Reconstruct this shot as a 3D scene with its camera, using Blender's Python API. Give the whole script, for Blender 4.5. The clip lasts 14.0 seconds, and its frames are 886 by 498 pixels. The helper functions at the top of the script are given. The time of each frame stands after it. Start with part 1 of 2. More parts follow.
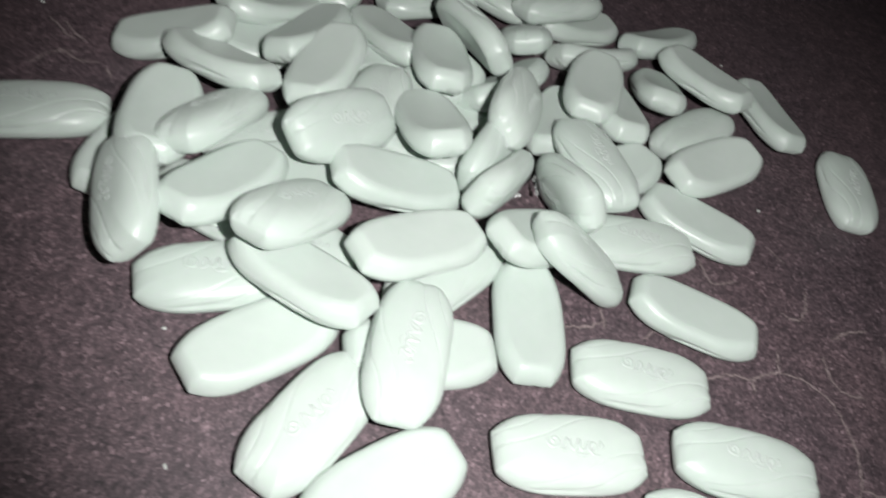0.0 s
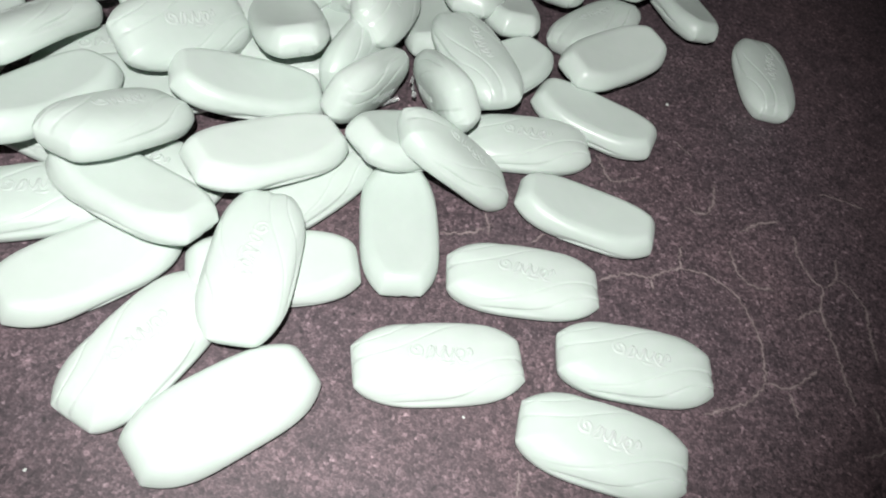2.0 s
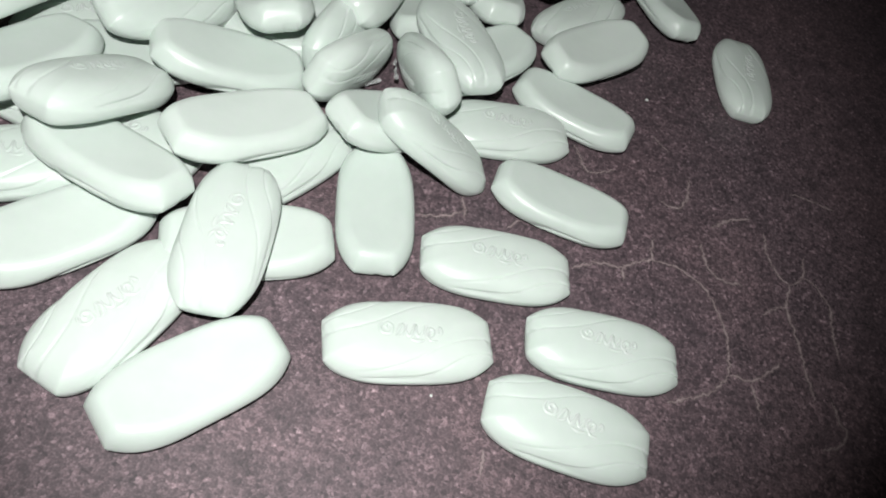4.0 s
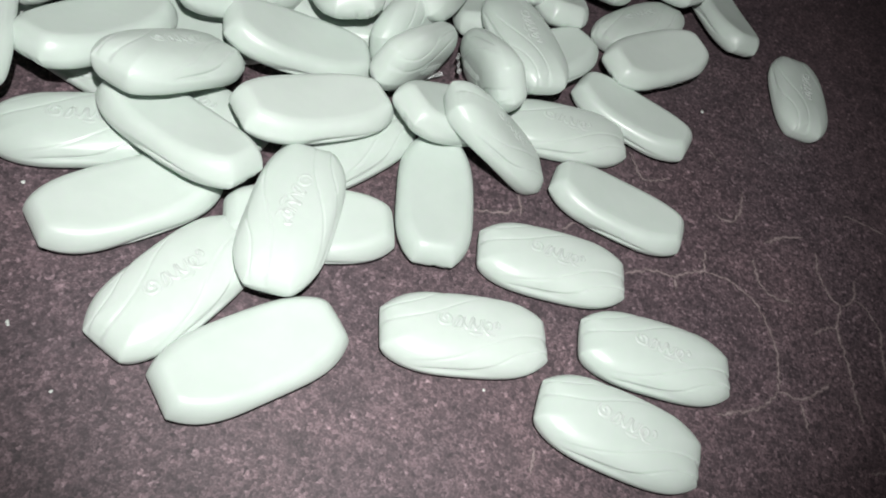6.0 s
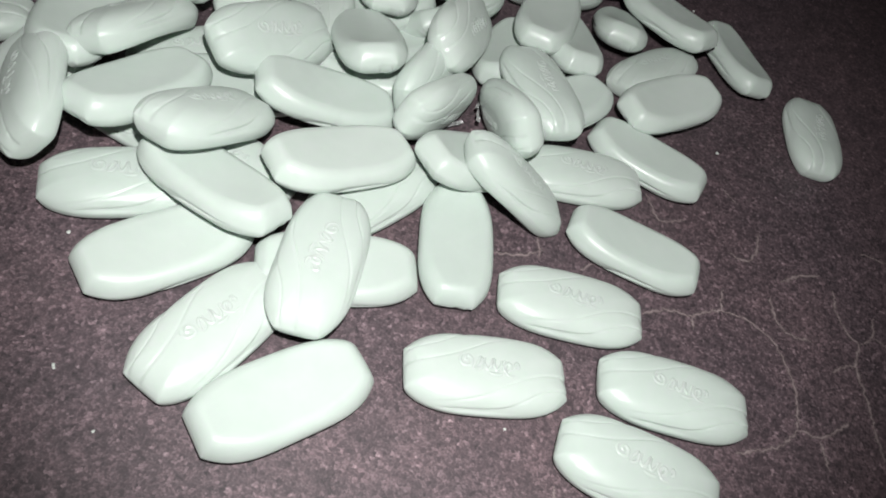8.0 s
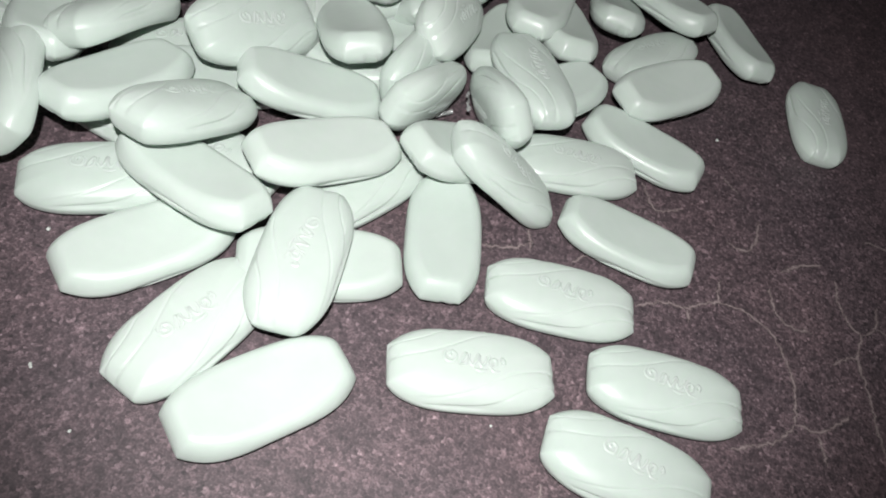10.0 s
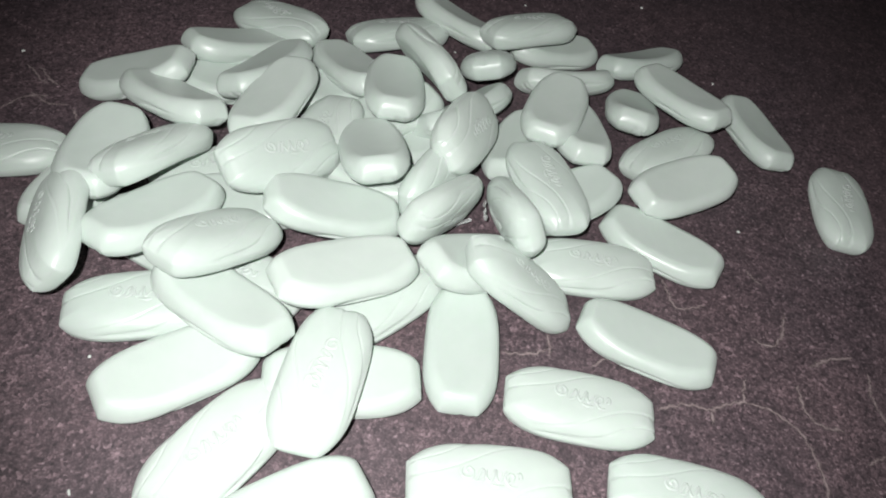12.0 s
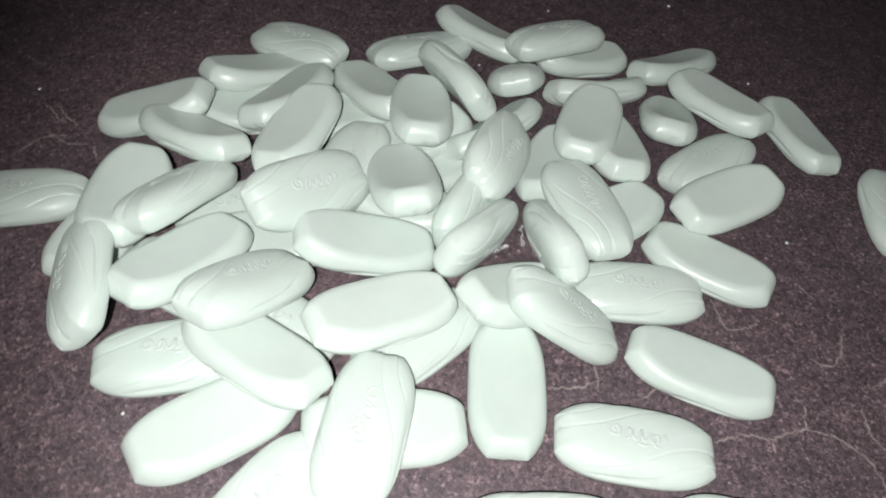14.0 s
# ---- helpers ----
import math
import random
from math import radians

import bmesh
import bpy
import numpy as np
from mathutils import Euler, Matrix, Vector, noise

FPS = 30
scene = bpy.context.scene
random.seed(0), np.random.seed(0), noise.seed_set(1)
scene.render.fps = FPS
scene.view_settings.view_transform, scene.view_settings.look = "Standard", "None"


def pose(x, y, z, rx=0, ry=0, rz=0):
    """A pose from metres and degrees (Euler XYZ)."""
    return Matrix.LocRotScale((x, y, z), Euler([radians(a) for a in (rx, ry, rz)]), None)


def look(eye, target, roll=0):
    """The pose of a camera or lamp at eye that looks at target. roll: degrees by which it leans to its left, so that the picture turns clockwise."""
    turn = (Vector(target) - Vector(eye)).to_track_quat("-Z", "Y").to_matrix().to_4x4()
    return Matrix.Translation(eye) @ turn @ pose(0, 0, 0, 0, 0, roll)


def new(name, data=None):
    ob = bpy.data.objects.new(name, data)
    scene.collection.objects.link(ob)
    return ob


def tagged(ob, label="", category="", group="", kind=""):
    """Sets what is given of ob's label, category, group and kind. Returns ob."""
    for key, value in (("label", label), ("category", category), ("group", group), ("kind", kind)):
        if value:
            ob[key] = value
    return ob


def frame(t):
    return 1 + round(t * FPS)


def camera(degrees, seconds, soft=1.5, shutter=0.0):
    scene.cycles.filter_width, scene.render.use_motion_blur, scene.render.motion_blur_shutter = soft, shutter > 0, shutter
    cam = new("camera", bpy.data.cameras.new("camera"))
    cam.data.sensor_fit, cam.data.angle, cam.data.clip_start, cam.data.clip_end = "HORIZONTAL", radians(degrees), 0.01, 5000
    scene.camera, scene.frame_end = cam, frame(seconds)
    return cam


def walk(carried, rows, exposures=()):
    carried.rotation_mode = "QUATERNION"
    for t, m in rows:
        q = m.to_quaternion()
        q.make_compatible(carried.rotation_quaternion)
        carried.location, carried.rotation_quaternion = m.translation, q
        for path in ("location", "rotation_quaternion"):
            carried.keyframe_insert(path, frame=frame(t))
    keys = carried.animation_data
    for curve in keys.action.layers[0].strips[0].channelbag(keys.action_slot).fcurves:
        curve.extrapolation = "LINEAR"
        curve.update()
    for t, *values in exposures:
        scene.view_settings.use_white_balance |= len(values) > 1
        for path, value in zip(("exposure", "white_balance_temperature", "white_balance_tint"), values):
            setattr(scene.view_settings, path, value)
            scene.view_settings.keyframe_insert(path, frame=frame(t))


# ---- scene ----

# ---- camera ----
cam = camera(62.5, 14.0, soft=1.9, shutter=0.4)
PATH = [
    (0, (-0.1398, -0.2487, 0.3706), (-0.1530, 0.4101, -0.3816), 21.85),
    (0.5, (-0.1395, -0.2281, 0.3530), (-0.0531, 0.4102, -0.4119), 28.90),
    (1, (-0.1136, -0.2202, 0.3622), (-0.1370, 0.4036, -0.4190), 18.03),
    (1.5, (-0.0950, -0.2170, 0.3640), (-0.1615, 0.3931, -0.4256), 16.40),
    (2, (-0.0617, -0.2253, 0.3438), (-0.0378, 0.3898, -0.4442), 20.45),
    (4.3, (-0.0560, -0.2350, 0.3430), (-0.0095, 0.3801, -0.4441), 25.30),
    (4.5, (-0.0600, -0.2390, 0.3410), (-0.0235, 0.3750, -0.4475), 25.30),
    (5, (-0.0700, -0.2430, 0.3420), (-0.0455, 0.3777, -0.4416), 25.00),
    (5.5, (-0.0690, -0.2450, 0.3420), (-0.0505, 0.3791, -0.4391), 25.50),
    (6, (-0.0780, -0.2440, 0.3310), (-0.0430, 0.3740, -0.4544), 27.40),
    (6.5, (-0.0780, -0.2430, 0.3320), (-0.0470, 0.3640, -0.4621), 27.00),
    (7, (-0.0830, -0.2470, 0.3380), (-0.0750, 0.3750, -0.4450), 25.40),
    (7.5, (-0.0780, -0.2480, 0.3480), (-0.0915, 0.3828, -0.4278), 23.80),
    (7.7, (-0.0790, -0.2500, 0.3470), (-0.0925, 0.3918, -0.4198), 23.50),
    (9.8, (-0.0680, -0.2390, 0.3460), (-0.0970, 0.3841, -0.4356), 22.00),
    (10, (-0.0650, -0.2370, 0.3460), (-0.0920, 0.3856, -0.4361), 22.00),
    (10.5, (-0.0660, -0.2370, 0.3720), (-0.1440, 0.4167, -0.3807), 17.10),
    (11, (-0.0570, -0.2380, 0.3790), (-0.1440, 0.4290, -0.3610), 16.50),
    (11.5, (-0.0610, -0.2350, 0.3810), (-0.1660, 0.4323, -0.3563), 15.30),
    (12, (-0.0550, -0.2200, 0.3790), (-0.1830, 0.4394, -0.3618), 13.40),
    (12.5, (-0.0620, -0.2040, 0.3680), (-0.2000, 0.4408, -0.3838), 12.60),
    (13, (-0.0710, -0.1990, 0.3610), (-0.2080, 0.4359, -0.3994), 13.20),
    (13.5, (-0.0720, -0.2010, 0.3680), (-0.2160, 0.4400, -0.3859), 12.70),
    (14, (-0.0770, -0.1940, 0.3790), (-0.2255, 0.4495, -0.3719), 9.40),
]
walk(cam, [(t, look(eye, target, roll)) for t, eye, target, roll in PATH], exposures=[(0.0, -0.05), (1.0, 0.03), (1.5, 0.0), (2.0, 0.07), (4.5, -0.13), (6.0, -0.17), (7.5, -0.18), (10.0, -0.11), (10.5, -0.08), (11.0, 0.05), (12.5, 0.05), (13.0, -0.02), (13.5, -0.02), (14.0, 0.09)])

# ---- light: the single white torch that is held beside the lens, in a dark room ----
world = bpy.data.worlds.new("world")
world.use_nodes = True
world.node_tree.nodes["Background"].inputs[0].default_value = (0.60, 0.62, 0.70, 1)
world.node_tree.nodes["Background"].inputs[1].default_value = 0.0025
scene.world = world

torch = bpy.data.lights.new("torch", "SPOT")
torch.energy = 15.4
torch.color = (1.0, 0.985, 0.97)
torch.shadow_soft_size = 0.004
torch.spot_size = radians(84)
torch.spot_blend = 0.72
new("torch", torch).matrix_world = look((-0.075, -0.240, 0.420), (-0.112, 0.142, 0.0))


# ---- materials ----
def material(name):
    m = bpy.data.materials.new(name)
    m.use_nodes = True
    nodes = m.node_tree.nodes
    return m, m.node_tree, nodes["Principled BSDF"]


def node(tree, kind, **values):
    n = tree.nodes.new(kind)
    for key, value in values.items():
        n.inputs[key].default_value = value
    return n


def ramp(tree, source, *stops):
    r = tree.nodes.new("ShaderNodeValToRGB")
    r.color_ramp.elements[0].position, r.color_ramp.elements[0].color = stops[0][0], (*stops[0][1], 1)
    r.color_ramp.elements[1].position, r.color_ramp.elements[1].color = stops[-1][0], (*stops[-1][1], 1)
    for place, colour in stops[1:-1]:
        r.color_ramp.elements.new(place).color = (*colour, 1)
    tree.links.new(source, r.inputs["Fac"])
    return r.outputs["Color"]


def mix(tree, kind, factor, a, b):
    n = tree.nodes.new("ShaderNodeMix")
    n.data_type, n.blend_type = "RGBA", kind
    for value, socket in ((factor, n.inputs[0]), (a, n.inputs[6]), (b, n.inputs[7])):
        if isinstance(value, (int, float)):
            socket.default_value = value
        elif isinstance(value, tuple):
            socket.default_value = (*value, 1)
        else:
            tree.links.new(value, socket)
    return n.outputs[2]


def soap_material():
    m, tree, shader = material("mint_soap")
    coords = tree.nodes.new("ShaderNodeTexCoord").outputs["Object"]
    info = tree.nodes.new("ShaderNodeObjectInfo").outputs["Random"]
    cloudy = node(tree, "ShaderNodeTexNoise", Scale=38.0, Detail=4.0, Roughness=0.6)
    tree.links.new(coords, cloudy.inputs["Vector"])
    body = ramp(tree, cloudy.outputs["Fac"], (0.3, (0.548, 0.622, 0.578)), (0.7, (0.588, 0.660, 0.616)))
    tone = ramp(tree, info, (0.0, (0.94, 0.955, 0.95)), (1.0, (1.0, 1.0, 1.0)))
    body = mix(tree, "MULTIPLY", 1.0, body, tone)
    tree.links.new(body, shader.inputs["Base Color"])
    grain = node(tree, "ShaderNodeTexNoise", Scale=900.0, Detail=3.0)
    soft = node(tree, "ShaderNodeTexNoise", Scale=90.0, Detail=2.0)
    for n in (grain, soft):
        tree.links.new(coords, n.inputs["Vector"])
    rough = ramp(tree, soft.outputs["Fac"], (0.3, (0.30, 0.30, 0.30)), (0.7, (0.44, 0.44, 0.44)))
    tree.links.new(rough, shader.inputs["Roughness"])
    fine = node(tree, "ShaderNodeBump", Strength=0.06, Distance=0.0004)
    tree.links.new(grain.outputs["Fac"], fine.inputs["Height"])
    wide = node(tree, "ShaderNodeBump", Strength=0.10, Distance=0.002)
    tree.links.new(soft.outputs["Fac"], wide.inputs["Height"])
    tree.links.new(fine.outputs["Normal"], wide.inputs["Normal"])
    tree.links.new(wide.outputs["Normal"], shader.inputs["Normal"])
    shader.inputs["Diffuse Roughness"].default_value = 0.25
    shader.inputs["Subsurface Weight"].default_value = 0.3
    shader.inputs["Subsurface Radius"].default_value = (0.8, 1.0, 0.8)
    shader.inputs["Subsurface Scale"].default_value = 0.003
    shader.inputs["Specular IOR Level"].default_value = 0.5
    return m


def floor_material():
    m, tree, shader = material("mottled_plum_sheet")
    coords = tree.nodes.new("ShaderNodeTexCoord").outputs["Object"]
    speck = node(tree, "ShaderNodeTexNoise", Scale=760.0, Detail=4.0, Roughness=0.7)
    fleck = node(tree, "ShaderNodeTexNoise", Scale=300.0, Detail=5.0, Roughness=0.7, Distortion=0.9)
    chip = node(tree, "ShaderNodeTexVoronoi", Scale=500.0, Randomness=1.0)
    blotch = node(tree, "ShaderNodeTexNoise", Scale=60.0, Detail=6.0, Roughness=0.65)
    wide = node(tree, "ShaderNodeTexNoise", Scale=7.0, Detail=3.0)
    for n in (speck, fleck, blotch, wide):
        tree.links.new(coords, n.inputs["Vector"])
    bent = tree.nodes.new("ShaderNodeVectorMath")
    bent.operation = "MULTIPLY_ADD"
    tree.links.new(speck.outputs["Color"], bent.inputs[0])
    bent.inputs[1].default_value = (0.0026, 0.0026, 0.0)
    tree.links.new(coords, bent.inputs[2])
    tree.links.new(bent.outputs[0], chip.inputs["Vector"])
    chips = ramp(tree, chip.outputs["Color"], (0.05, (0.36, 0.34, 0.37)), (0.5, (0.90, 0.89, 0.90)), (0.78, (1.15, 1.13, 1.13)), (0.95, (2.15, 2.2, 2.15)))
    fine = ramp(tree, speck.outputs["Fac"], (0.34, (0.052, 0.0385, 0.0430)), (0.5, (0.098, 0.0725, 0.080)), (0.68, (0.170, 0.140, 0.148)))
    mid = ramp(tree, fleck.outputs["Fac"], (0.37, (0.72, 0.70, 0.72)), (0.5, (1.04, 1.0, 1.01)), (0.63, (1.45, 1.40, 1.40)))
    large = ramp(tree, blotch.outputs["Fac"], (0.32, (0.72, 0.71, 0.73)), (0.68, (1.34, 1.29, 1.30)))
    broad = ramp(tree, wide.outputs["Fac"], (0.3, (0.82, 0.82, 0.86)), (0.7, (1.12, 1.07, 1.07)))
    colour = mix(tree, "MULTIPLY", 1.0, mix(tree, "MULTIPLY", 1.0, mix(tree, "MULTIPLY", 1.0, fine, mix(tree, "MULTIPLY", 1.0, mid, chips)), large), broad)
    tree.links.new(colour, shader.inputs["Base Color"])
    shader.inputs["Roughness"].default_value = 0.66
    shader.inputs["Specular IOR Level"].default_value = 1.0
    bump = node(tree, "ShaderNodeBump", Strength=0.35, Distance=0.0006)
    tree.links.new(fleck.outputs["Fac"], bump.inputs["Height"])
    tree.links.new(bump.outputs["Normal"], shader.inputs["Normal"])
    return m


def plain_material(name, low, high, scale, rough):
    m, tree, shader = material(name)
    coords = tree.nodes.new("ShaderNodeTexCoord").outputs["Object"]
    n = node(tree, "ShaderNodeTexNoise", Scale=scale, Detail=5.0)
    tree.links.new(coords, n.inputs["Vector"])
    tree.links.new(ramp(tree, n.outputs["Fac"], (0.3, low), (0.7, high)), shader.inputs["Base Color"])
    shader.inputs["Roughness"].default_value = rough
    return m


def crease_material():
    """Pale scuffed fibres that break up towards the rim of the crease."""
    m, tree, shader = material("worn_pale_crease")
    coords = tree.nodes.new("ShaderNodeTexCoord").outputs["Object"]
    tint = node(tree, "ShaderNodeTexNoise", Scale=150.0, Detail=5.0)
    torn = node(tree, "ShaderNodeTexNoise", Scale=620.0, Detail=4.0, Roughness=0.7)
    for n in (tint, torn):
        tree.links.new(coords, n.inputs["Vector"])
    tree.links.new(ramp(tree, tint.outputs["Fac"], (0.3, (0.19, 0.145, 0.15)), (0.7, (0.42, 0.34, 0.34))), shader.inputs["Base Color"])
    rim = tree.nodes.new("ShaderNodeAttribute")
    rim.attribute_name = "core"
    total = tree.nodes.new("ShaderNodeMath")
    total.operation = "MULTIPLY_ADD"
    total.inputs[1].default_value = 0.62
    tree.links.new(rim.outputs["Fac"], total.inputs[0])
    tree.links.new(torn.outputs["Fac"], total.inputs[2])
    tree.links.new(ramp(tree, total.outputs[0], (0.56, (0.0, 0.0, 0.0)), (1.12, (0.78, 0.78, 0.78))), shader.inputs["Alpha"])
    shader.inputs["Roughness"].default_value = 0.7
    return m


SOAP = soap_material()
FLOOR = floor_material()
WALL = plain_material("dull_wall_paint", (0.30, 0.29, 0.28), (0.36, 0.35, 0.33), 3.0, 0.8)
CREASE = crease_material()
CRUMB = plain_material("soap_crumb", (0.55, 0.60, 0.56), (0.75, 0.78, 0.75), 300.0, 0.5)


# clear and glossy, for the strips that imitate glints on emblem edges
def strip_material():
    m, tree, shader = material("clear_glint_strip")
    shader.inputs["Base Color"].default_value = (0.9, 0.93, 0.92, 1)
    shader.inputs["Roughness"].default_value = 0.12
    shader.inputs["Transmission Weight"].default_value = 0.75
    shader.inputs["IOR"].default_value = 1.45
    return m


STRIP = strip_material()


# ---- builders ----
def mesh_of(name, verts, faces, mat, smooth=True):
    mesh = bpy.data.meshes.new(name)
    mesh.from_pydata([tuple(v) for v in verts], [], faces)
    mesh.materials.append(mat)
    mesh.polygons.foreach_set("use_smooth", [smooth] * len(mesh.polygons))
    mesh.update()
    return mesh


def part(name, mesh, parent, label=""):
    ob = new(name, mesh)
    ob.parent = parent
    return tagged(ob, label)


def slab(name, low, high, mat):
    bm = bmesh.new()
    bmesh.ops.create_cube(bm, size=1.0)
    for v in bm.verts:
        v.co = [low[i] + (v.co[i] + 0.5) * (high[i] - low[i]) for i in range(3)]
    mesh = bpy.data.meshes.new(name)
    bm.to_mesh(mesh)
    bm.free()
    mesh.materials.append(mat)
    return tagged(new(name, mesh), kind="structure")


# ---- the bar: a long eight-sided pillow, domed and grooved on its stamped face, scooped on its plain face ----
LENGTH, WIDTH, CROWN, BELLY = 0.0905, 0.0461, 0.012, 0.0115


def arc_table():
    """Length along the stamped face from the crown to the waist, across the bar, against the share of the half width."""
    rho = np.concatenate([np.linspace(0, 0.9, 200), 1 - 0.1 * np.linspace(1, 0, 300)[1:] ** 2])
    z = CROWN * np.sqrt(1 - rho ** 3)
    step = np.hypot(np.diff(rho) * WIDTH / 2, np.diff(z))
    return rho, np.concatenate([[0], np.cumsum(step)])


ARC = arc_table()


def terraces(x, y, rho):
    """Depth of the two wavy terraces that sweep from each end over one long flank, and how far down the flank they lie."""
    across = y * np.interp(rho, *ARC) / (WIDTH / 2 * max(rho, 0.05))
    flank = np.clip((rho - 0.85) / 0.13, 0, 1)
    h = np.zeros_like(x)
    for sign in (1, -1):
        u, v = sign * x, sign * across
        live = 1 / (1 + np.exp(-(u + 0.021) / 0.0055))
        a = -0.0008 - 0.0212 / (1 + np.exp((u - 0.007) / 0.0105))
        b = -0.0098 - 0.0162 / (1 + np.exp((u - 0.018) / 0.0070))
        for line, share in ((a, 1.0), (b, 0.9)):
            s = np.clip(v - line, -0.05, 0.05)
            lip = 1 / (1 + np.exp(np.clip(s / (0.00014 + 0.00055 * flank), -40, 40)))
            h -= live * 0.00046 * np.exp(-(s / 0.00040) ** 2)
            h -= share * live * (0.00028 + 0.00190 * flank) * lip * np.exp(np.minimum(s, 0) / (0.0013 + 0.0020 * flank))
    return h


def bar_outline():
    """The plan of the waist: straight short ends with blunt corners, long sides that swell between them."""
    a, b, end = LENGTH / 2, WIDTH / 2, 0.485
    u = np.sin(np.linspace(-math.pi / 2, math.pi / 2, 81))
    side = np.stack([a * u, b * (1 - (1 - end) * abs(u) ** 4.0)], 1)
    stop = np.stack([np.full(25, a), b * end * np.linspace(1, -1, 25)], 1)
    half = np.concatenate([side[:-1], stop[:-1]])
    loop = np.concatenate([half, -half])[::-1]
    for _ in range(6):
        loop = 0.5 * loop + 0.25 * (np.roll(loop, 1, 0) + np.roll(loop, -1, 0))
    return loop


def soft_outline(o):
    soft = o
    for _ in range(70):
        soft = 0.5 * soft + 0.25 * (np.roll(soft, 1, 0) + np.roll(soft, -1, 0))
    return soft * (np.abs(o).max(0) / np.abs(soft).max(0))


def bar_mesh():
    o = bar_outline()
    around = len(o)
    a, b = LENGTH / 2, WIDTH / 2
    soft = soft_outline(o)
    waist = o
    low = [(g, None) for g in np.linspace(0, 1, 16)] + [(None, p) for p in np.linspace(0, 1, 14)[1:]]
    high = np.linspace(0, 1, 66)[1:]
    verts, rows = [], []
    for flat, turn in low:                       # plain face, its middle first, then the shoulder up to the waist
        if turn is None:
            o = soft
            x, y = o[:, 0] * (1 - 0.0092 / a) * flat, o[:, 1] * (1 - 0.0076 / b) * flat
            up = -np.ones(around)
        else:
            d = 1 - math.sin(turn * math.pi / 2)
            o = soft + (waist - soft) * turn ** 4
            x, y = o[:, 0] * (1 - d * 0.0092 / a), o[:, 1] * (1 - d * 0.0076 / b)
            up = -np.ones(around) * math.cos(turn * math.pi / 2)
        z = BELLY * up
        scoop = 0.0034 * np.clip(1 - (x / (a * 0.86)) ** 2, 0, 1) * (-up) ** 1.7
        hollow = 0.0002 * (1 - flat ** 2) if turn is None else 0
        rows.append((x, y, z + scoop + hollow))
    for g in high:                               # stamped face, from the waist to the crown
        rho = math.cos(g * math.pi / 2)
        o = waist + (soft - waist) * g
        x, y = o[:, 0] * rho ** 0.8, o[:, 1] * rho
        up = (1 - rho ** 3.0) ** 0.5
        z = CROWN * up * np.ones(around)
        along = np.roll(o, -1, 0) - np.roll(o, 1, 0)
        out = np.stack([along[:, 1], -along[:, 0]], 1) / np.linalg.norm(along, axis=1)[:, None]
        out *= np.sign((out * o).sum(1))[:, None]
        steep = 1.5 * CROWN * rho ** 2 / (b * max(0.03, up))
        side, top = steep / math.hypot(steep, 1), 1 / math.hypot(steep, 1)
        h = terraces(x, y, rho) * min(1, 6.0 * up) * (1 - 0.6 * np.clip(abs(x) / a * 10 - 9, 0, 1))
        rows.append((x + out[:, 0] * side * h, y + out[:, 1] * side * h, z + top * h))
    for i, (x, y, z) in enumerate(rows):
        if i in (0, len(rows) - 1):
            verts.append((0.0, 0.0, float(z.mean())))
        else:
            verts += list(zip(x.tolist(), y.tolist(), z.tolist()))
    faces, last, count = [], len(verts) - 1, len(rows) - 2
    for i in range(around):
        j = (i + 1) % around
        faces.append((0, 1 + i, 1 + j)[::-1])
        for k in range(count - 1):
            faces.append((1 + k * around + i, 1 + k * around + j, 1 + (k + 1) * around + j, 1 + (k + 1) * around + i))
        faces.append((1 + (count - 1) * around + i, 1 + (count - 1) * around + j, last))
    return mesh_of("soap_bar", verts, faces, SOAP)


def ridge(points, radius, verts, faces):
    """A low soft welt along a line on the stamped face: five places across, the outer ones sunk in the soap."""
    base, n = len(verts), len(points)
    for i, p in enumerate(points):
        q = Vector((*points[min(i + 1, n - 1)], 0)) - Vector((*points[max(i - 1, 0)], 0))
        side = Vector((-q.y, q.x, 0)).normalized()
        w = radius * (0.6 + 0.4 * math.sin(math.pi * (i + 0.5) / n))
        for k, h in ((-1.3, -0.15), (-0.7, 0.30), (0, 0.48), (0.7, 0.30), (1.3, -0.15)):
            x, y = p[0] + side.x * w * k, p[1] + side.y * w * k
            verts.append((x, y, crown(x, y) + w * h))
    for i in range(n - 1):
        for k in range(4):
            j = base + 5 * i + k
            faces.append((j, j + 5, j + 6, j + 1))


SOFT = soft_outline(bar_outline())
REACH = np.array(sorted(zip(np.arctan2(SOFT[:, 1], SOFT[:, 0]), np.hypot(SOFT[:, 0], SOFT[:, 1]))))


def crown(x, y):
    """Height of the stamped face over the bar's middle plane at one plan place."""
    low, high = 1e-4, 1.0
    for _ in range(24):
        rho = (low + high) / 2
        px, py = x / rho ** 0.8, y / rho
        if math.hypot(px, py) > np.interp(math.atan2(py, px), REACH[:, 0], REACH[:, 1], period=2 * math.pi):
            low = rho
        else:
            high = rho
    return CROWN * (1 - rho ** 3) ** 0.5


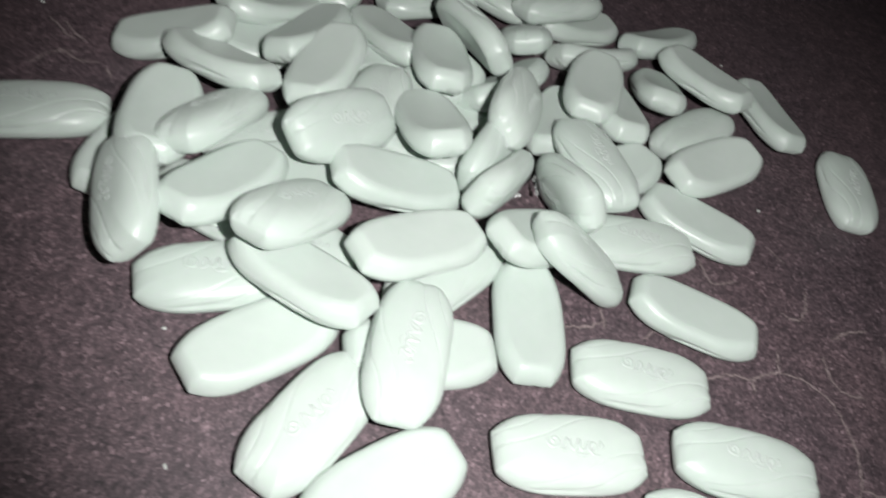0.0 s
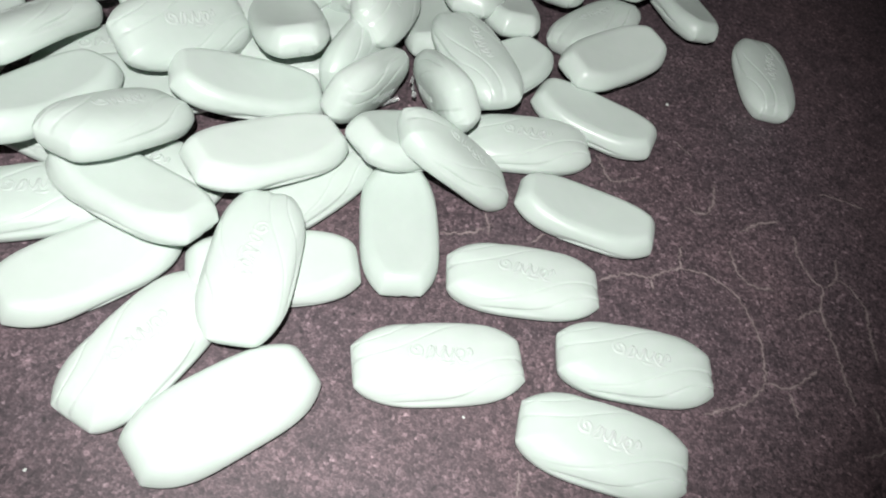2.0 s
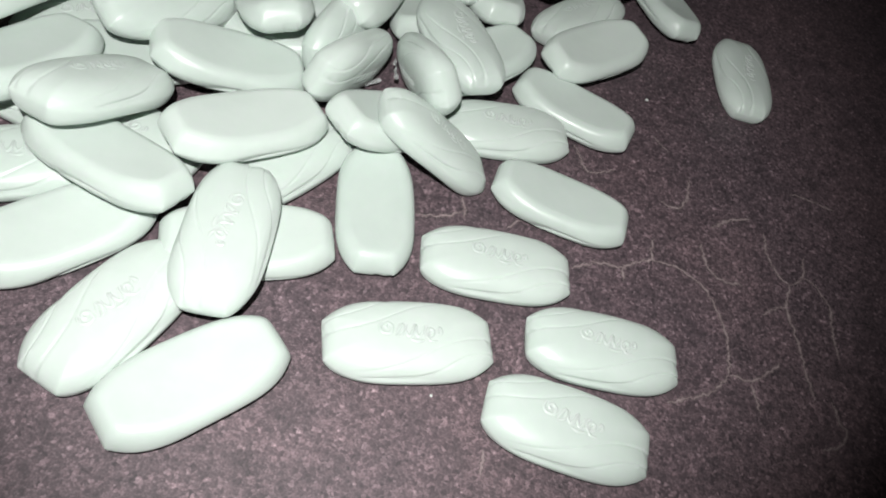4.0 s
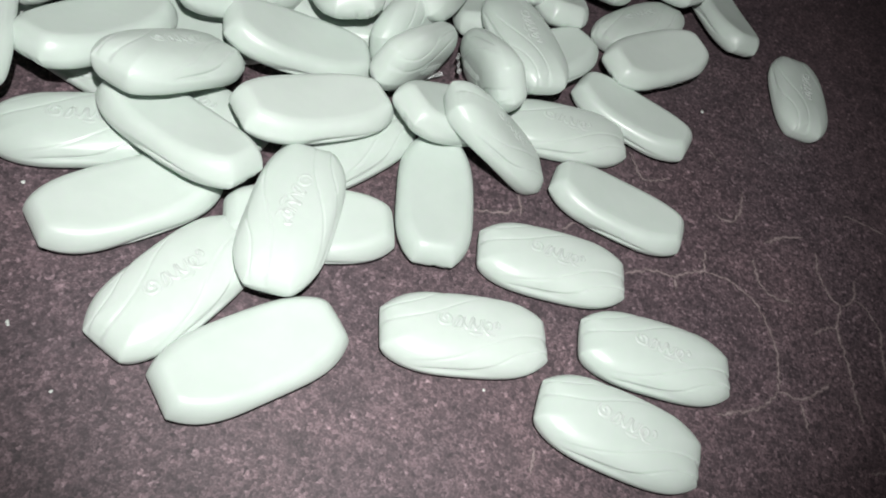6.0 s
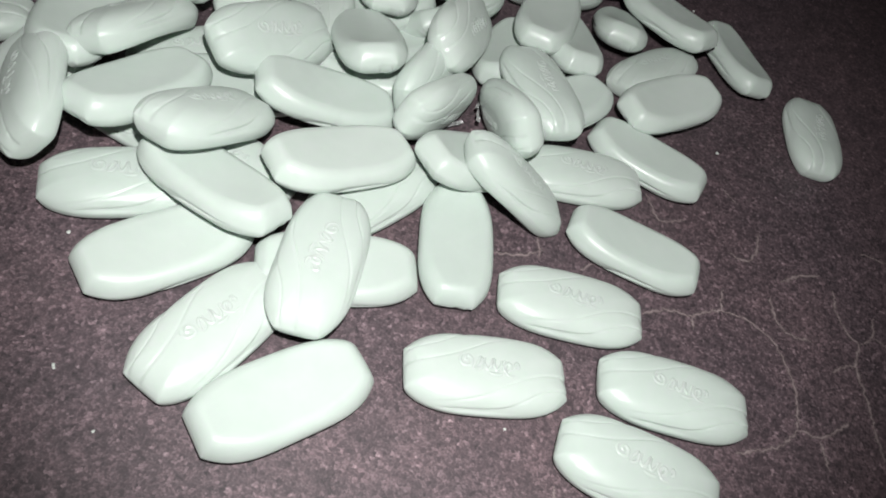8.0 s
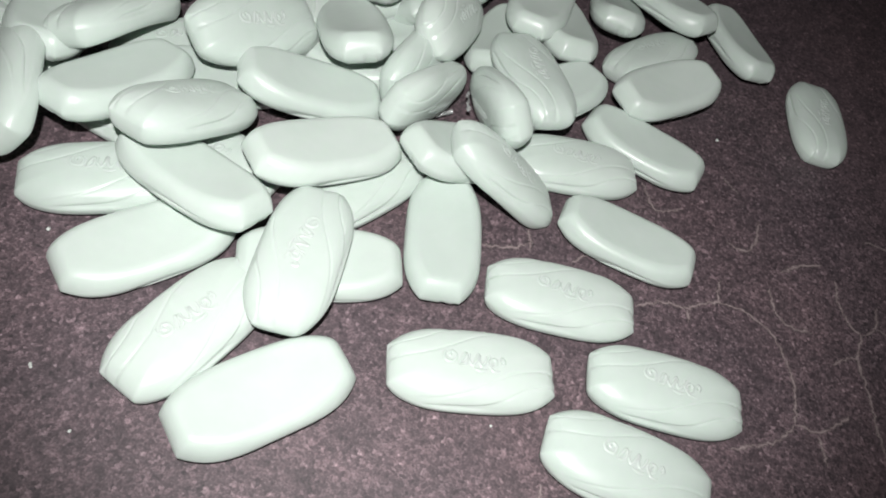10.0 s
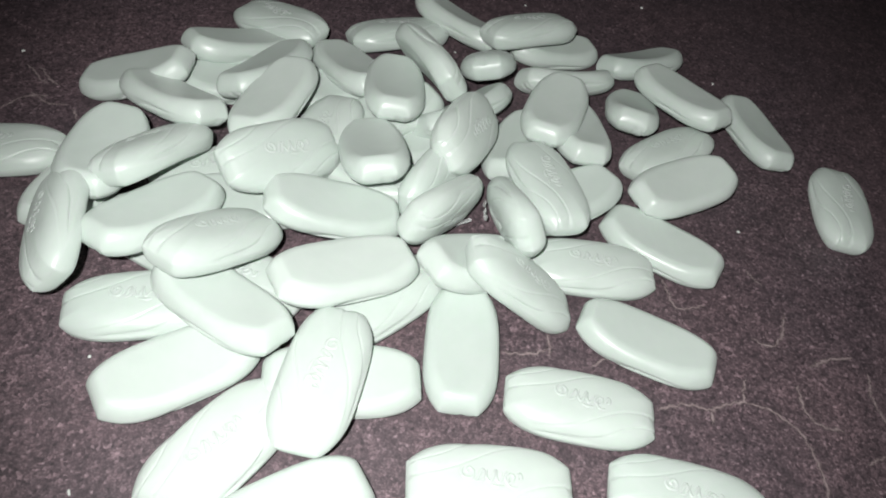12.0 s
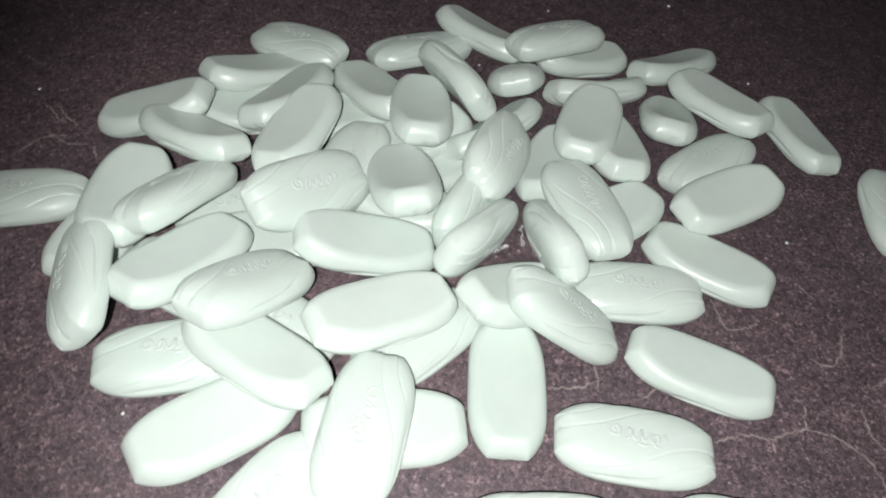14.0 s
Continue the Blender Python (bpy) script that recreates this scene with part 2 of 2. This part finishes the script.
def mark_mesh():
    """The stamped emblem: a slanting row of low, soft strokes (a curl, waves, loops and a dab), with no letters in it."""
    verts, faces = [], []

    def stroke(*places, radius=0.00095):
        pts = [Vector((x, y, 0)) * 0.001 for x, y in places]
        pts = [2 * pts[0] - pts[1]] + pts + [2 * pts[-1] - pts[-2]]
        line = []
        for i in range(1, len(pts) - 2):
            p, q, r, t = pts[i - 1:i + 3]
            for k in range(8):
                f = k / 8
                line.append(0.5 * (2 * q + (r - p) * f + (2 * p - 5 * q + 4 * r - t) * f * f + (3 * q - p - 3 * r + t) * f ** 3))
        line.append(pts[-2])
        ridge([(p.x, p.y) for p in line], radius, verts, faces)

    stroke((-13.8, 1.6), (-15.0, 3.0), (-13.2, 4.6), (-11.2, 2.6), (-12.2, -0.8), (-16.0, -0.6), (-17.6, 2.2), (-16.4, 5.2))
    stroke((-9.8, -2.6), (-7.8, 1.4), (-6.0, 3.8), (-5.2, 1.2), (-6.8, -2.0), (-9.8, -2.6))
    stroke((-3.8, 4.0), (-4.4, 0.4), (-2.6, -2.6), (-0.4, 0.2), (1.0, 3.6), (0.8, 0.2), (2.2, -2.8), (4.4, -0.4), (5.4, 3.0))
    stroke((7.2, 3.2), (5.8, -0.2), (7.0, -3.0), (9.6, -2.0), (10.2, 0.8), (8.4, 1.4), (7.0, -1.0), (8.2, -5.0), (12.0, -5.4))
    stroke((-1.6, -4.6), (2.0, -5.4), (5.0, -5.0))
    stroke((12.4, 0.6), (13.8, 2.2), (14.4, -0.4), (12.8, -1.4))
    return mesh_of("raised_mark", verts, faces, SOAP)


BAR, MARK = bar_mesh(), mark_mesh()


def soap(x, y, z, yaw, pitch, roll, label, face="stamped"):
    """A bar with its middle at x, y, z: turned to yaw, then pitched and rolled about its long axis; its plain or stamped face up."""
    turn = Euler((radians(roll), radians(pitch), radians(yaw))).to_matrix().to_4x4()
    flip = pose(0, 0, 0, 180, 0, 180) if face == "plain" else Matrix()
    bar = new("soap_bar")
    bar.empty_display_size = 0.01
    bar.matrix_world = Matrix.Translation((x, y, z)) @ turn @ flip
    tagged(bar, label, "soap bar", "soap bars in the heap")
    part("body", BAR, bar)
    part("raised_mark", MARK, bar, "raised curving emblem in the same soap")
    return bar


def crease(*places, wide=0.0046):
    """A pale worn crease in the floor sheet: a thin uneven ribbon through a few places."""
    pts = [Vector((x, y, 0)) for x, y in places]
    pts = [2 * pts[0] - pts[1]] + pts + [2 * pts[-1] - pts[-2]]
    line = []
    for i in range(1, len(pts) - 2):
        p, q, r, s = pts[i - 1:i + 3]
        steps = max(3, int((r - q).length / 0.0012))
        for k in range(steps):
            f = k / steps
            line.append(0.5 * (2 * q + (r - p) * f + (2 * p - 5 * q + 4 * r - s) * f * f + (3 * q - p - 3 * r + s) * f ** 3))
    line.append(pts[-2])
    verts, faces = [], []
    for i, p in enumerate(line):
        d = line[min(i + 1, len(line) - 1)] - line[max(i - 1, 0)]
        side = Vector((-d.y, d.x, 0)).normalized()
        wob = noise.noise(p * 260) * 0.0016 + noise.noise(p * 700) * 0.0010
        w = wide * (0.5 + 0.9 * abs(noise.noise(p * 190 + Vector((7, 3, 0))))) * min(1, 0.3 + 0.2 * min(i, len(line) - 1 - i))
        for sign, h in ((1, 0.00003), (0, 0.00016), (-1, 0.00003)):
            q = p + side * (wob + sign * w * 0.5)
            verts.append((q.x, q.y, h))
    for i in range(len(line) - 1):
        for k in range(2):
            faces.append((3 * i + k, 3 * i + k + 1, 3 * i + 4 + k, 3 * i + 3 + k))
    mesh = mesh_of("crease", verts, faces, CREASE)
    core = mesh.attributes.new("core", "FLOAT", "POINT")
    core.data.foreach_set("value", [0.0, 1.0, 0.0] * len(line))
    return part("crease", mesh, floor)


def crumb(x, y, size):
    bm = bmesh.new()
    bmesh.ops.create_icosphere(bm, subdivisions=2, radius=size)
    for v in bm.verts:
        v.co *= 1 + 0.5 * noise.noise(v.co / size + Vector((x * 90, y * 90, 0)))
        v.co.z *= 0.6
    low = min(v.co.z for v in bm.verts)
    mesh = bpy.data.meshes.new("crumb")
    bm.to_mesh(mesh)
    bm.free()
    mesh.materials.append(CRUMB)
    ob = new("crumb", mesh)
    ob.location = (x, y, -low)
    return tagged(ob, "tiny white soap crumb on the dark floor", "crumb", "crumbs on the floor")


def glint_strip(x, y, z, yaw, lean, long, wide):
    """A crinkled clear strip, with a little thickness, standing in for a glinting emblem edge."""
    nx, ny, verts, faces = 14, 6, [], []
    for side in (1, -1):
        for i in range(nx):
            for j in range(ny):
                u, v = (i / (nx - 1) - 0.5) * long, (j / (ny - 1) - 0.5) * wide
                h = 0.0016 * noise.noise(Vector((u * 420, v * 420, x * 50))) + 0.0008 * math.sin(u * 900)
                verts.append((u, v, h + side * 0.00004))
    half = nx * ny
    for i in range(nx - 1):
        for j in range(ny - 1):
            k = i * ny + j
            faces.append((k, k + ny, k + ny + 1, k + 1))
            faces.append((half + k, half + k + 1, half + k + ny + 1, half + k + ny))
    ob = new("glint_strip", mesh_of("glint_strip", verts, faces, STRIP, False))
    ob.matrix_world = pose(x, y, z, lean, 0, yaw)
    return tagged(ob, "shiny crinkled clear strip, standing in for a glinting emblem edge", "plastic film", "film scraps")


# ---- the room: one sheet underfoot, plain walls and a ceiling that close it ----
floor = slab("floor", (-1.4, -1.2, -0.05), (1.3, 1.7, 0.0), FLOOR)
tagged(floor, "dark plum-brown mottled floor sheet with pale creases", "floor")
slab("wall_north", (-1.4, 1.7, -0.05), (1.3, 1.8, 2.3), WALL)
slab("wall_south", (-1.4, -1.3, -0.05), (1.3, -1.2, 2.3), WALL)
slab("wall_west", (-1.5, -1.3, -0.05), (-1.4, 1.8, 2.3), WALL)
slab("wall_east", (1.3, -1.3, -0.05), (1.4, 1.8, 2.3), WALL)
slab("ceiling", (-1.5, -1.3, 2.3), (1.4, 1.8, 2.4), WALL)

# ---- the bars ----
soap(-0.3860, 0.1496, 0.0217, 17.3, -23.2, -0.7, "mint green soap bar, scooped plain side up, leaning on others", "plain")
soap(-0.3352, 0.1225, 0.0372, -16.8, -12.2, -23.1, "mint green soap bar, scooped plain side up, leaning on others", "plain")
soap(-0.3377, 0.0528, 0.0413, 110.4, 7.2, 7.4, "mint green soap bar, scooped plain side up, resting on others", "plain")
soap(-0.354, 0.043, 0.0125, 92, 0, 2, "mint green soap bar, scooped plain side up, on dark floor", "plain")
soap(-0.3084, 0.0646, 0.0447, 85.2, 18.0, -26.3, "mint green soap bar, emblem side up, leaning on others")
soap(-0.4206, 0.0402, 0.0125, 31.2, -1.7, -3.0, "mint green soap bar, emblem side up, on dark floor")
soap(-0.3225, -0.0095, 0.0400, -57.2, -2.2, 48.5, "mint green grooved soap bar, propped on its edge")
soap(-0.2795, 0.0235, 0.0397, 75, 11.2, -7.9, "mint green soap bar, scooped plain side up, resting on others", "plain")
soap(-0.2323, 0.0178, 0.0476, 75.4, 26.1, -6.4, "mint green soap bar, emblem side up, leaning on others")
soap(-0.2371, 0.1005, 0.0476, 64.5, 13.6, 29.7, "mint green soap bar, emblem side up, leaning on others")
soap(-0.2713, 0.1516, 0.0449, 93.9, -0.9, -14.7, "mint green soap bar, scooped plain side up, resting on others", "plain")
soap(-0.1911, 0.0851, 0.0335, 27.9, 14.1, -1.0, "mint green soap bar, scooped plain side up, resting on others", "plain")
soap(-0.3018, 0.1935, 0.0328, 83.2, 7.2, -25.8, "mint green soap bar, scooped plain side up, leaning on others", "plain")
soap(-0.3447, 0.2254, 0.0199, 52.6, 12.6, -11.8, "mint green soap bar, scooped plain side up, on dark floor", "plain")
soap(-0.3356, 0.2743, 0.0188, -12.9, -11.8, 1, "mint green soap bar, emblem side up, on dark floor")
soap(-0.2448, 0.3208, 0.0164, 43, 0.9, -16.8, "mint green soap bar, emblem side up, on dark floor")
soap(-0.1894, 0.2478, 0.0533, -43.9, -8.9, -58.1, "mint green grooved soap bar, propped on its edge")
soap(-0.2522, 0.2386, 0.026, -38.3, -13.5, -8.2, "mint green soap bar, scooped plain side up, resting on others", "plain")
soap(-0.2043, 0.2135, 0.0425, -68.3, -11.8, -2.2, "mint green soap bar, scooped plain side up, resting on others", "plain")
soap(-0.2032, 0.2016, 0.0248, 55, -6.3, 1.3, "mint green soap bar, scooped plain side up, resting on others", "plain")
soap(-0.1867, 0.1351, 0.0472, -61.5, -21.7, 7.7, "mint green soap bar, scooped plain side up, leaning on others", "plain")
soap(-0.2316, 0.1478, 0.03, 93.3, -2.6, -12.1, "mint green soap bar, emblem side up, resting on others")
soap(-0.1365, 0.1865, 0.0494, -92.1, -12, -46.6, "mint green soap bar, emblem side up, leaning on others")
soap(-0.1411, 0.1497, 0.0365, 82.5, -0.2, 78.1, "mint green grooved soap bar, propped on its edge")
soap(-0.1278, 0.1225, 0.0326, 77.9, 22.5, 103, "mint green grooved soap bar, propped on its edge")
soap(-0.1373, 0.3577, 0.0406, 49.1, 3.6, -14.1, "mint green soap bar, emblem side up, resting on others")
soap(-0.1154, 0.3823, 0.0147, 39.4, 7.9, -0.7, "mint green soap bar, scooped plain side up, on dark floor", "plain")
soap(-0.1538, 0.2983, 0.0325, 98.3, 32.7, -19.6, "mint green grooved soap bar, propped on its edge")
soap(-0.0915, 0.3322, 0.0202, 41.7, 7.6, -39, "mint green soap bar, scooped plain side up, leaning on others", "plain")
soap(-0.0867, 0.2577, 0.0423, -89.2, -3.2, 1.8, "mint green soap bar, scooped plain side up, resting on others", "plain")
soap(-0.0648, 0.2548, 0.0322, -67, -11.3, -5.5, "mint green soap bar, scooped plain side up, resting on others", "plain")
soap(-0.1039, 0.2304, 0.018, -89, -5.3, 20.6, "mint green soap bar, scooped plain side up, leaning on others", "plain")
soap(-0.1528, 0.2351, 0.0269, 63.6, 0.7, -42.8, "mint green soap bar, scooped plain side up, leaning on others", "plain")
soap(-0.0699, 0.173, 0.0404, -53.8, -3.4, -2.9, "mint green soap bar, emblem side up, resting on others")
soap(-0.0535, 0.1782, 0.029, 54.5, -2.3, -6.4, "mint green soap bar, scooped plain side up, resting on others", "plain")
soap(-0.0828, 0.1365, 0.0365, -65.0, -30.5, 112, "mint green soap bar, emblem side up, leaning on others")
soap(0.009, 0.2888, 0.0175, 57.1, -1, -17.1, "mint green soap bar, emblem side up, on dark floor")
soap(0.0251, 0.2406, 0.0283, 47.6, -2.4, 5.7, "mint green soap bar, scooped plain side up, resting on others", "plain")
soap(-0.0356, 0.4068, 0.0168, 51, 5, -24.9, "mint green soap bar, scooped plain side up, leaning on others", "plain")
soap(-0.0293, 0.318, 0.0231, -86.4, -22.7, -0.5, "mint green soap bar, scooped plain side up, leaning on others", "plain")
soap(0.0048, 0.3406, 0.0380, -33.8, -5.4, -5.0, "mint green soap bar, scooped plain side up, leaning on others", "plain")
soap(0.0755, 0.3569, 0.019, -57.3, -1.7, -10.5, "mint green soap bar, scooped plain side up, resting on others", "plain")
soap(0.1544, 0.3064, 0.0115, -80.3, 0, 0, "mint green soap bar, emblem side up, alone on floor")
soap(0.0218, 0.1846, 0.0138, -11.9, -1.4, -1.8, "mint green soap bar, scooped plain side up, on dark floor", "plain")
soap(-0.0205, 0.1403, 0.0115, 19.3, 0, 0, "mint green soap bar, emblem side up, on dark floor")
soap(-0.0604, 0.0870, 0.0300, 18, 37, -6, "mint green soap bar, emblem side up, leaning on others")
soap(-0.0913, 0.0923, 0.028, 52.5, 23, 0.7, "mint green soap bar, scooped plain side up, leaning on others", "plain")
soap(-0.0795, 0.0375, 0.012, -72.6, 0, 0, "mint green soap bar, scooped plain side up, on dark floor", "plain")
soap(0.0273, 0.0948, 0.0122, -2.8, -0.4, -3.7, "mint green soap bar, scooped plain side up, on dark floor", "plain")
soap(-0.0019, 0.0302, 0.0115, 13.6, 0, 0, "mint green soap bar, emblem side up, on dark floor")
soap(-0.0356, -0.0382, 0.0115, 21.9, 0, 0, "mint green soap bar, emblem side up, on dark floor")
soap(0.069, 0.0002, 0.0115, 10.2, 0, 0, "mint green soap bar, emblem side up, on dark floor")
soap(0.0561, -0.0534, 0.0115, 1.4, 0, 0, "mint green soap bar, emblem side up, on dark floor")
soap(-0.1251, -0.0981, 0.012, 51.6, 0, 0, "mint green soap bar, scooped plain side up, on dark floor", "plain")
soap(-0.1733, -0.0796, 0.0115, 74.3, 0, 0, "mint green soap bar, emblem side up, on dark floor")
soap(-0.1411, -0.028, 0.0303, -79.7, 0.9, 3.4, "mint green soap bar, emblem side up, resting on others")
soap(-0.134, -0.0154, 0.012, 25.3, 0, 0, "mint green soap bar, scooped plain side up, on dark floor", "plain")
soap(-0.2188, -0.0491, 0.012, 53, 0, 0, "mint green soap bar, scooped plain side up, on dark floor", "plain")
soap(-0.26, -0.0199, 0.0115, 33.4, 0, 0, "mint green soap bar, emblem side up, on dark floor")
soap(-0.2118, -0.0128, 0.0345, -14.1, -4.8, -15.1, "mint green soap bar, scooped plain side up, resting on others", "plain")
soap(-0.1603, 0.0389, 0.0377, 46.9, 7.4, -3.0, "mint green soap bar, scooped plain side up, resting on others", "plain")
soap(-0.1383, 0.0474, 0.0115, 63, 0, 0, "mint green soap bar, emblem side up, on dark floor")
soap(-0.225, 0.0233, 0.0115, -9.7, 0, 0, "mint green soap bar, emblem side up, on dark floor")
soap(-0.2836, 0.0281, 0.0115, -7, 0, 0, "mint green soap bar, emblem side up, on dark floor")
soap(-0.2007, 0.3573, 0.0248, -18.6, 0.4, -22, "mint green soap bar, scooped plain side up, leaning on others", "plain")
soap(-0.2841, 0.096, 0.0114, 49.9, 0, 0, "mint green soap bar, emblem side up, on dark floor")
soap(-0.2479, 0.0802, 0.016, 28, 0, 0, "mint green soap bar, scooped plain side up, resting on others", "plain")
soap(-0.1955, 0.1416, 0.02, -4.3, 0, 0, "mint green soap bar, scooped plain side up, resting on others", "plain")
soap(-0.1902, 0.1851, 0.0121, 37.8, 0, 0, "mint green soap bar, scooped plain side up, on dark floor", "plain")
soap(-0.326, 0.1939, 0.011, 30.7, 0, 0, "mint green soap bar, scooped plain side up, on dark floor", "plain")
soap(-0.2664, 0.2105, 0.016, 38.1, 0, 0, "mint green soap bar, scooped plain side up, resting on others", "plain")

# ---- creases of the floor sheet ----
crease((0.179, 0.154), (0.181, 0.136), (0.190, 0.119), (0.199, 0.115))
crease((0.210, 0.145), (0.208, 0.126), (0.199, 0.115))
crease((0.199, 0.115), (0.195, 0.096), (0.201, 0.072), (0.206, 0.050), (0.211, 0.030))
crease((0.208, 0.126), (0.219, 0.122), (0.228, 0.106), (0.228, 0.087), (0.231, 0.068))
crease((0.223, 0.034), (0.228, 0.020), (0.232, 0.017), (0.226, 0.005), (0.214, -0.002))
crease((0.177, 0.081), (0.185, 0.088), (0.195, 0.096))
crease((0.132, 0.121), (0.137, 0.103), (0.147, 0.096), (0.163, 0.098))
crease((0.046, 0.059), (0.062, 0.071), (0.077, 0.074), (0.085, 0.081), (0.099, 0.091))
crease((0.097, 0.109), (0.099, 0.091), (0.116, 0.092), (0.136, 0.083), (0.148, 0.064), (0.153, 0.046), (0.154, 0.025))
crease((0.079, 0.074), (0.081, 0.064))
crease((0.154, 0.025), (0.171, 0.028), (0.188, 0.048))
crease((0.154, 0.025), (0.142, 0.008), (0.116, -0.009))
crease((0.169, 0.025), (0.174, 0.007))
crease((0.019, -0.075), (0.020, -0.089))
crease((0.031, 0.168), (0.041, 0.151), (0.048, 0.147), (0.064, 0.158))
crease((-0.056, 0.054), (-0.039, 0.062), (-0.028, 0.071))
crease((-0.033, 0.084), (-0.027, 0.064))
crease((-0.000, 0.070), (0.009, 0.082))
crease((0.088, 0.209), (0.095, 0.204), (0.103, 0.198))
crease((0.120, 0.179), (0.119, 0.157), (0.111, 0.144), (0.098, 0.146))
crease((0.139, 0.139), (0.151, 0.152), (0.169, 0.163))
crease((0.201, 0.205), (0.223, 0.207), (0.239, 0.206))
crease((-0.471, 0.140), (-0.457, 0.132), (-0.444, 0.128))
crease((-0.460, 0.086), (-0.457, 0.102), (-0.443, 0.116))
crease((-0.418, 0.112), (-0.408, 0.103))
crease((-0.480, 0.137), (-0.471, 0.134), (-0.462, 0.128), (-0.452, 0.126))
crease((-0.455, 0.112), (-0.437, 0.108), (-0.424, 0.114))

# ---- crumbs ----
crumb(0.080, 0.247, 0.0013)
crumb(-0.053, 0.544, 0.0016)
crumb(-0.164, 0.469, 0.0012)
crumb(0.037, 0.444, 0.0012)
crumb(-0.197, 0.348, 0.0011)
crumb(-0.494, 0.149, 0.0014)
crumb(-0.271, -0.058, 0.0011)
crumb(-0.229, -0.127, 0.0008)
crumb(-0.230, -0.126, 0.0009)
crumb(-0.195, -0.146, 0.0008)
crumb(-0.015, -0.057, 0.0008)

# ---- clear strips added where emblem edges glint between the bars ----
glint_strip(-0.139, 0.154, 0.024, 60, 35, 0.020, 0.0028)
glint_strip(-0.171, 0.130, 0.022, 15, 25, 0.020, 0.0028)
glint_strip(-0.117, 0.137, 0.010, 50, 30, 0.018, 0.0028)
glint_strip(-0.103, 0.146, 0.022, 110, 40, 0.018, 0.0028)
